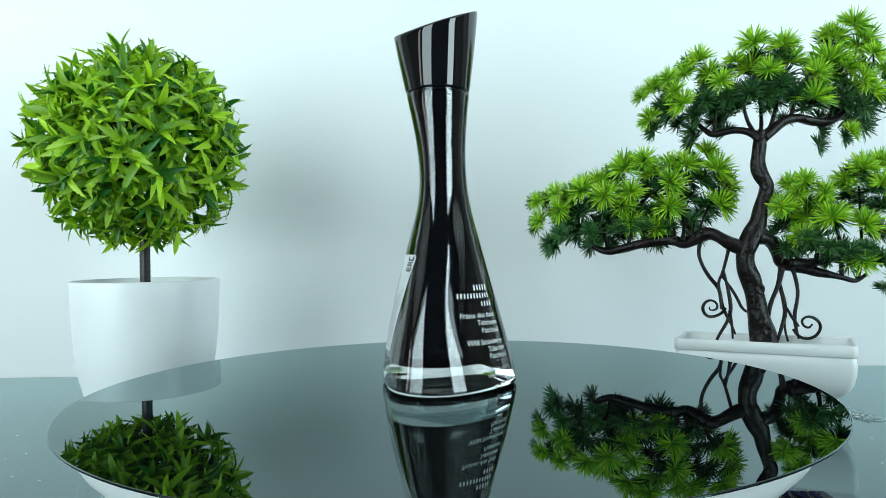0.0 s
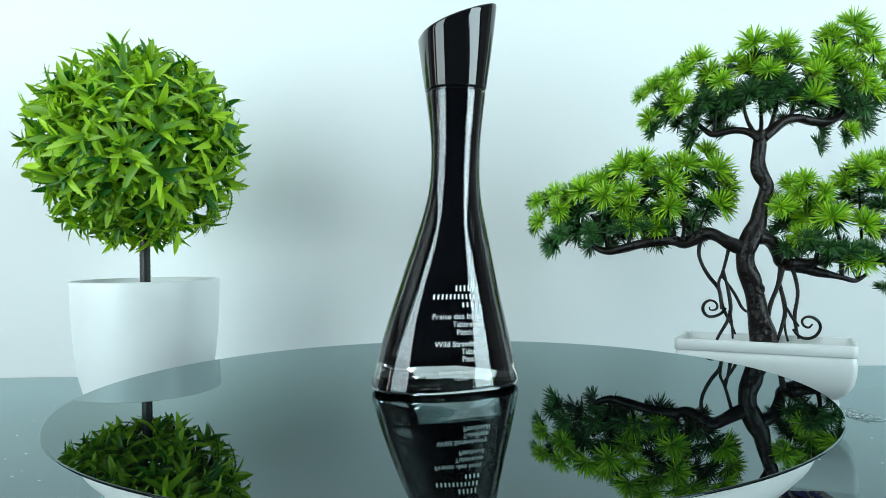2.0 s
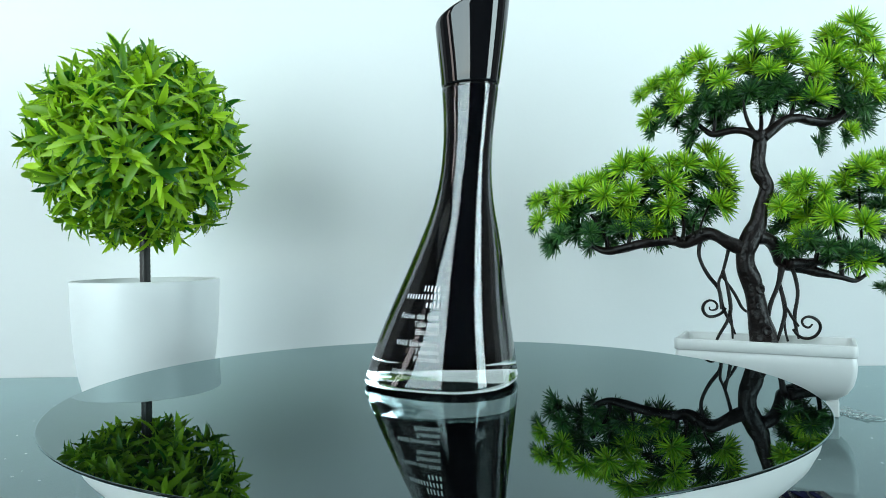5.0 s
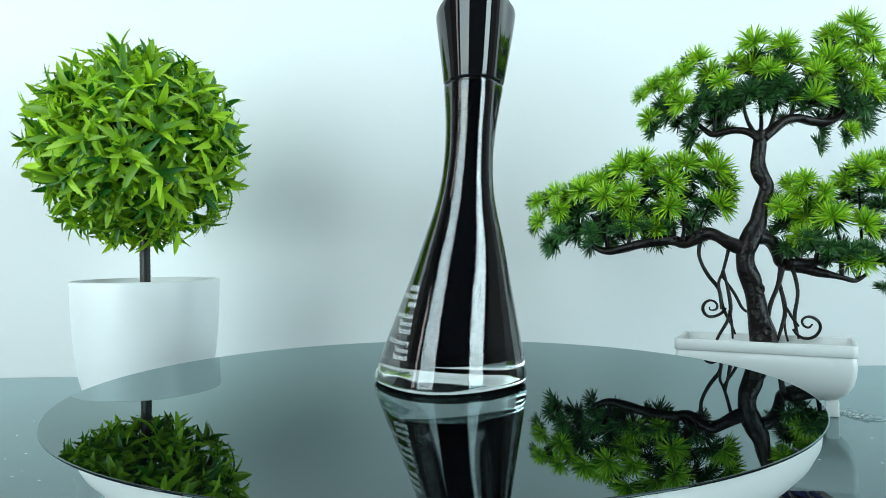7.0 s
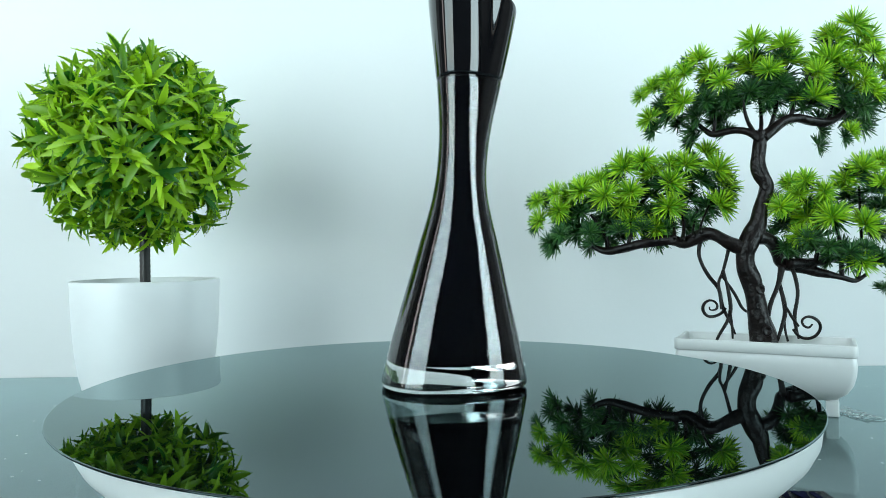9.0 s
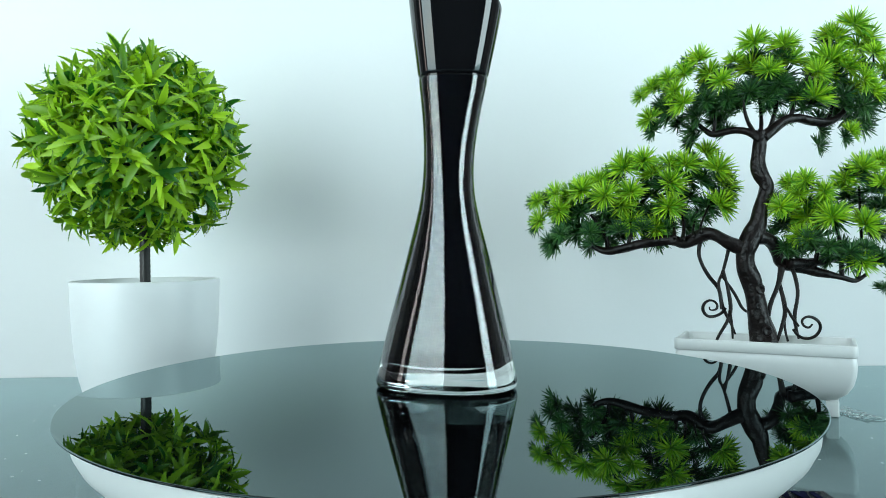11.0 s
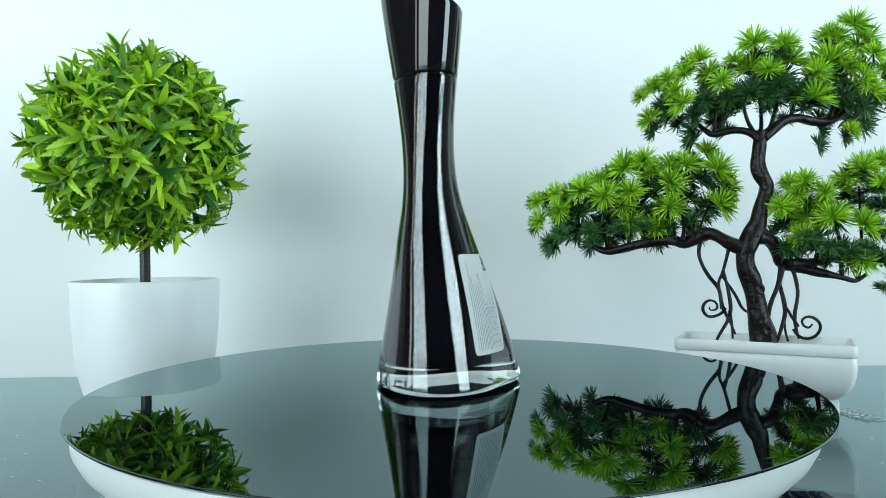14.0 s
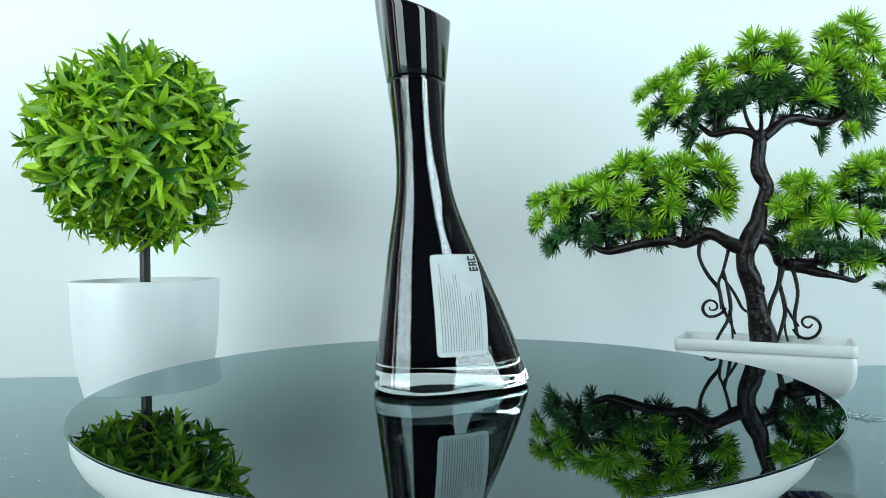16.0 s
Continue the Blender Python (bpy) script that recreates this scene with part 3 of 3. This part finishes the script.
    limb(t, "twig", [(40.7, 78.1, 1.5), (42.1, 90.8, 1.2), (42.3, 110.6, 0.7)], 6, 0.15, 10, 6, 1)
    limb(t, "twig", [(57.3, 73.9, 1.5), (57.4, 90.6, 1.3), (54.8, 107.4, 0.8)], 6, 0.15, 10, 12, 1)
    limb(t, "twig", [(66.6, 72.1, 1.3), (71.5, 90.4, 1.0), (72.6, 127.8, 0.8)], 6, 0.15, 10, 18, 1)
    limb(t, "twig", [(69.8, 182.3, 1.0), (70.7, 191.3, 0.7), (69.1, 203.3, 0.5)], 6, 0.15, 3, -4, 1)
    light = [needle_mesh("needle_tuft", s) for s in (1, 2, 3, 4)]
    dark = [needle_mesh("dark_needle_tuft", s, 96) for s in (5, 6, 7)]
    for me in light:
        me.materials.append(NEEDLE)
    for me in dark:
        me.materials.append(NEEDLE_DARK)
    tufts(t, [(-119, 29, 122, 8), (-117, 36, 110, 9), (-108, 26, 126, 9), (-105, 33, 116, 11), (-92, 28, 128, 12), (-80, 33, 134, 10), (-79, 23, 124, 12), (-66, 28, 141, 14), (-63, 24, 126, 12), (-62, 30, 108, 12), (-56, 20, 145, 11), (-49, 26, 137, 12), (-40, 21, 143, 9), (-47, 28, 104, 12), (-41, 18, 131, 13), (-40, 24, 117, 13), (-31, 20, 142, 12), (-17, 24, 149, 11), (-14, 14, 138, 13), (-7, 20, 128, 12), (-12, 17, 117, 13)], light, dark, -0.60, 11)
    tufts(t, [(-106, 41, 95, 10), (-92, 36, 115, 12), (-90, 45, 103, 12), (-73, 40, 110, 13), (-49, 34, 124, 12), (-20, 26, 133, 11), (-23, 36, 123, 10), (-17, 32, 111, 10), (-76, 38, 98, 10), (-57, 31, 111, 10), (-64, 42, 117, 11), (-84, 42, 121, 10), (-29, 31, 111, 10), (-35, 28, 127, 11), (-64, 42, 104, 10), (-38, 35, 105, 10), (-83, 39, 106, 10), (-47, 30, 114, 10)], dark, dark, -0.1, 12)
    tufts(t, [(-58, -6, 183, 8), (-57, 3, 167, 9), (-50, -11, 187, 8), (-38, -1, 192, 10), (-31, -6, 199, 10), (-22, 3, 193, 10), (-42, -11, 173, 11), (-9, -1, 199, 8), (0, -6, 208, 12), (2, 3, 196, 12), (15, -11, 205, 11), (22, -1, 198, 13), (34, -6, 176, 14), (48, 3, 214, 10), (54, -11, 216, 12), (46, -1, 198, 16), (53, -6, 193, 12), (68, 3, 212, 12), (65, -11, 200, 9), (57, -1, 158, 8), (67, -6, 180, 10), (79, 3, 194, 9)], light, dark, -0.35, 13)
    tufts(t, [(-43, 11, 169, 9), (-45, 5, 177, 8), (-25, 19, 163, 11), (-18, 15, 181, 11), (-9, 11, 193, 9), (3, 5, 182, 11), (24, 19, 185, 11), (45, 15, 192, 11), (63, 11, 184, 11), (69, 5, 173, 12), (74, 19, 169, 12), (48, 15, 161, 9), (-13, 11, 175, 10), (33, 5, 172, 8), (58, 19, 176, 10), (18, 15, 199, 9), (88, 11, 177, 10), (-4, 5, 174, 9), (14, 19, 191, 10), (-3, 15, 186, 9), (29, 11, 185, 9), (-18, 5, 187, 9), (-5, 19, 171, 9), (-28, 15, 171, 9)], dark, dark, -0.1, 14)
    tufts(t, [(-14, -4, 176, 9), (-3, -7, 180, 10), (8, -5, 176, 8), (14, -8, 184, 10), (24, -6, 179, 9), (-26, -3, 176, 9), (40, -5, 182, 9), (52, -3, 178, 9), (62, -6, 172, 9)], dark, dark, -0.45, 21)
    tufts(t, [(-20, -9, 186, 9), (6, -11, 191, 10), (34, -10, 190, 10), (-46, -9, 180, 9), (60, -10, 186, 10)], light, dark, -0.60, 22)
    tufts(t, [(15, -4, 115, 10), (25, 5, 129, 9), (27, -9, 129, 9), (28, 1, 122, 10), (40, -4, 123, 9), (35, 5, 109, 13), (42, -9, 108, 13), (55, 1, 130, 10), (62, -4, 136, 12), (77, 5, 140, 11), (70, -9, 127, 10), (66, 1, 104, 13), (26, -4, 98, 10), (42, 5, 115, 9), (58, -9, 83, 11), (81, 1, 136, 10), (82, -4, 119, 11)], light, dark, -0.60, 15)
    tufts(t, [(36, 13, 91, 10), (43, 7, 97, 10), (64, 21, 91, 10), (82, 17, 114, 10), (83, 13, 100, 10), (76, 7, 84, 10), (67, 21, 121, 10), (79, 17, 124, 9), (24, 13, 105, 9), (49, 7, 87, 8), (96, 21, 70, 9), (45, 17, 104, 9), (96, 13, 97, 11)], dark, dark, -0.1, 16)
    # dark tufts that close the pads from below: underside shade put into needle colour
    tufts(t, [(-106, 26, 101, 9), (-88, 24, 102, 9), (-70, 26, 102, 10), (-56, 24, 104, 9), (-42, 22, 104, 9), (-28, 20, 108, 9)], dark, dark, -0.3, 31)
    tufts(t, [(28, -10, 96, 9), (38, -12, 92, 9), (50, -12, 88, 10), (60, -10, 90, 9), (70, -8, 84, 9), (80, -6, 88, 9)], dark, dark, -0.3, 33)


def rounded_ring(hl, hw, r, z, n=6):
    """A rounded rectangle."""
    pts = []
    for cx, cy, a0 in ((hl - r, hw - r, 0), (-hl + r, hw - r, 90), (-hl + r, -hw + r, 180), (hl - r, -hw + r, 270)):
        for i in range(n + 1):
            a = radians(a0 + 90 * i / n)
            pts.append((cx + r * math.cos(a), cy + r * math.sin(a), z))
    return pts


def build_tray():
    t = empty("bonsai_tray", 0.1842, 0.1576, 0, "white plastic rectangular bonsai tray with a rolled rim on small feet", "planter", rz=BTURN)
    bm = bmesh.new()
    prof = [(0.0200, 0.0076), (0.0140, 0.0080), (0.0090, 0.0098), (0.0048, 0.0132), (0.0018, 0.0180), (0.0004, 0.0235), (0.0, 0.0280), (0.0004, 0.0316), (0.0010, 0.0326), (0.0010, 0.0329),
            (0.0003, 0.0330), (-0.0002, 0.0336), (-0.0003, 0.0360), (-0.0002, 0.0388), (0.0002, 0.0394), (0.0010, 0.0395), (0.0018, 0.0394), (0.0021, 0.0386), (0.0036, 0.0300), (0.0048, 0.0240)]
    rings = [rounded_ring(0.0464 - i, 0.020 - i * 0.8, max(0.0008, 0.0028 - i * 0.1), z) for i, z in prof]
    bridge(bm, rings)
    part("tray_body", bm, WHITE, t)
    for x in (-0.0345, 0.0345):
        for y in (-0.009, 0.009):
            bm = bmesh.new()
            box(bm, x - 0.0032, y - 0.0035, 0.0, x + 0.0032, y + 0.0035, 0.0082, 0.0008)
            part("foot", bm, WHITE, t)


build_bonsai()
build_tray()


# ---- topiary ball ----
def leaf_mesh(name, seed):
    """A serrated plastic leaf, one unit long along z, folded at its midrib and bent."""
    rnd = random.Random(seed)
    bm, rows, m = bmesh.new(), [], 19
    bend, wide, fold = rnd.uniform(0.1, 0.95), rnd.uniform(0.14, 0.18), rnd.uniform(0.2, 0.6)
    for i in range(m + 1):
        s = i / m
        w = wide * 1.75 * (s + 0.02) ** 0.6 * (1 - s) ** 0.75 * (1.10 if i % 2 else 0.88)
        if i == m:
            w = 0.004
        y = -bend * s * s
        z = s - 0.25 * bend * s * s
        tip = 0.035 if i % 2 else 0.0
        rows.append([bm.verts.new((-w, y + w * fold, z + tip)), bm.verts.new((0, y, z)), bm.verts.new((w, y + w * fold, z + tip))])
    for a, b in zip(rows, rows[1:]):
        bm.faces.new((a[0], a[1], b[1], b[0]))
        bm.faces.new((a[1], a[2], b[2], b[1]))
    for f in bm.faces:
        f.smooth = True
    me = bpy.data.meshes.new(name)
    bm.to_mesh(me)
    bm.free()
    me.materials.append(LEAF)
    return me


def build_topiary():
    px, py = -0.1795, 0.1782
    t = empty("topiary_plant", px, py, 0.0, "artificial topiary ball of bright green serrated leaves on a black stem", "plant")
    bm, rings = bmesh.new(), []
    for i in range(60):
        z = 0.058 + 0.062 * i / 59
        r = 0.0031 * (1.0 if i % 3 else 0.955)
        rings.append([(-0.0010 + r * math.cos(2 * math.pi * k / 14), r * math.sin(2 * math.pi * k / 14), z) for k in range(14)])
    bridge(bm, rings)
    part("stem", bm, STEM, t, "black ribbed plastic stem", angle=25)
    c = Vector((-0.0044, 0.0, 0.1562))
    bm = bmesh.new()
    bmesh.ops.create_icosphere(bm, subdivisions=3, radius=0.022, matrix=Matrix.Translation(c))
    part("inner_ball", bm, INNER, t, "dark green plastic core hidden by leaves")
    rnd = random.Random(5)
    meshes = [leaf_mesh("leaf", s) for s in range(8)]
    leaves, count = [], 520
    for i in range(count):
        zf = 1 - 2 * (i + 0.5) / count
        az = 2.399963 * i
        d = Vector((math.sqrt(1 - zf * zf) * math.cos(az), math.sqrt(1 - zf * zf) * math.sin(az), zf))
        d = (d + Vector([rnd.uniform(-0.13, 0.13) for _ in range(3)])).normalized()
        full = 1 + 0.13 * d.x ** 2 * d.z ** 2
        base = c + Vector((d.x * 1.03, d.y, d.z * 0.94)) * rnd.uniform(0.033, 0.0555) * full
        reach = rnd.uniform(0.067, 0.0755) * full
        # a sprig: leaves that open round its own axis
        axis = (d + Vector((0, 0, 0.12)) + Vector([rnd.uniform(-0.25, 0.25) for _ in range(3)])).normalized()
        turn = axis.to_track_quat("Z", "Y").to_matrix()
        n = rnd.choice((5, 6, 6, 7))
        for k in range(n):
            a = 2 * math.pi * k / n + rnd.uniform(-0.3, 0.3)
            tilt = rnd.uniform(0.15, 0.72) if k else rnd.uniform(0, 0.2)
            local = pose(0, 0, 0, rz=math.degrees(a)) @ pose(0, 0, 0, rx=math.degrees(tilt)) @ pose(0, 0, 0, rz=rnd.uniform(-30, 30))
            size = rnd.uniform(0.0120, 0.0195)
            m = Matrix.Translation(base) @ turn.to_4x4() @ local @ Matrix.Scale(size, 4)
            if (m @ Vector((0, 0, 1)) - c).length > reach or (m @ Vector((0, 0, 1))).z > c.z + 0.0665:
                continue
            leaves.append((base + (turn @ (local.to_3x3() @ Vector((0, 0, 1)))) * size, m, rnd.randrange(8)))
    front = sorted(range(len(leaves)), key=lambda i: leaves[i][0].y * 1.0 - 0.6 * (leaves[i][0] - c).length)[:300]
    chosen = set(front)
    verts, faces = [], []
    for i, (tip, m, k) in enumerate(leaves):
        if i in chosen:
            ob = new("leaf", meshes[k])
            ob.parent, ob.matrix_basis = t, m
        else:
            o = len(verts)
            verts += [m @ v.co for v in meshes[k].vertices]
            faces += [[o + j for j in p.vertices] for p in meshes[k].polygons]
    me = bpy.data.meshes.new("foliage")
    me.from_pydata(verts, [], faces)
    me.polygons.foreach_set("use_smooth", [True] * len(faces))
    me.materials.append(LEAF)
    ob = new("foliage", me)
    ob.parent = t
    tagged(ob, "dense bright green serrated leaves", kind="stuff")
    pot = empty("plant_pot", px, py, 0.0, "smooth white round plant pot narrowing to its foot, on the table", "plant pot")
    prof = [(0.0271, 0.0), (0.0304, 0.0006), (0.0323, 0.003), (0.0351, 0.010), (0.0377, 0.020), (0.0397, 0.033), (0.0410, 0.048), (0.0418, 0.065), (0.0422, 0.0752), (0.0421, 0.0762), (0.0415, 0.0766),
            (0.0407, 0.0766), (0.0402, 0.0758), (0.0399, 0.070), (0.0393, 0.0585)]
    part("pot_wall", lathe(prof, 96, ends=True), CERAMIC, pot)
    part("soil", lathe([(0.0388, 0.0588), (0.0384, 0.0600), (0.02, 0.0608)], 48), SOIL, pot, "dark soil filling")


build_topiary()


# ---- frayed strip on the table ----
def build_strip():
    t = empty("plastic_strip", 0.2190, 0.1370, 0.0, "frayed strip of clear plastic lying on the table", "plastic strip", rz=6)
    rnd = random.Random(8)
    for k in range(9):
        bm = bmesh.new()
        y0, y1 = 0.0022 * (k - 4), 0.0033 * (k - 4) + rnd.uniform(-0.0012, 0.0012)
        ln = rnd.uniform(0.0085, 0.0145)
        pts = [(ln * s, y0 + (y1 - y0) * s + rnd.uniform(-0.0004, 0.0004), 0.0004 + 0.0012 * math.sin(math.pi * s) * rnd.uniform(0.2, 1.0)) for s in (0, 0.25, 0.5, 0.75, 1.0)]
        tube(bm, pts, [0.00026, 0.00024, 0.00024, 0.00022, 0.00016], 6, 4)
        part("strand", bm, STRAND, t, angle=0)


build_strip()


def build_print():
    """A scrap of clear film with thick dark blue strokes, flat on the table beside the turntable."""
    t = empty("printed_film", 0.1275, 0.0105, 0.0, "scrap of clear film with dark blue print, flat on the table", "film", rz=-4)
    bm = bmesh.new()
    box(bm, -0.0125, -0.0075, 0.0, 0.0145, 0.0052, 0.0002)
    part("film", bm, FILM, t, smooth=False)
    for x, w, lean, top in ((-0.0092, 0.0016, -0.0006, 0.0044), (-0.0062, 0.0012, 0.0, 0.0044), (-0.0032, 0.0016, 0.0016, 0.0046), (-0.0006, 0.0016, -0.0018, 0.0040), (0.0026, 0.0024, 0.0022, 0.0038), (0.0058, 0.0018, -0.0012, 0.0034), (0.0088, 0.0020, 0.0008, 0.0028)):
        bm = bmesh.new()
        low = [(x + lean - w / 2, -0.006), (x + lean + w / 2, -0.006), (x + w / 2, top), (x - w / 2, top)]
        bridge(bm, [[(p, q, z) for p, q in low] for z in (0.0004, 0.0007)])
        part("stroke", bm, BLUE_INK, t, smooth=False)


build_print()


def motions():
    turns = [(0.5 * i, SPIN * 0.5 * i) for i in range(33)]
    walk(platter, [(s, pose(0, 0, 0, rz=a)) for s, a in turns])
    walk(bottle, [(s, pose(AXIS[0], AXIS[1], TOP, rz=a)) for s, a in turns])


motions()
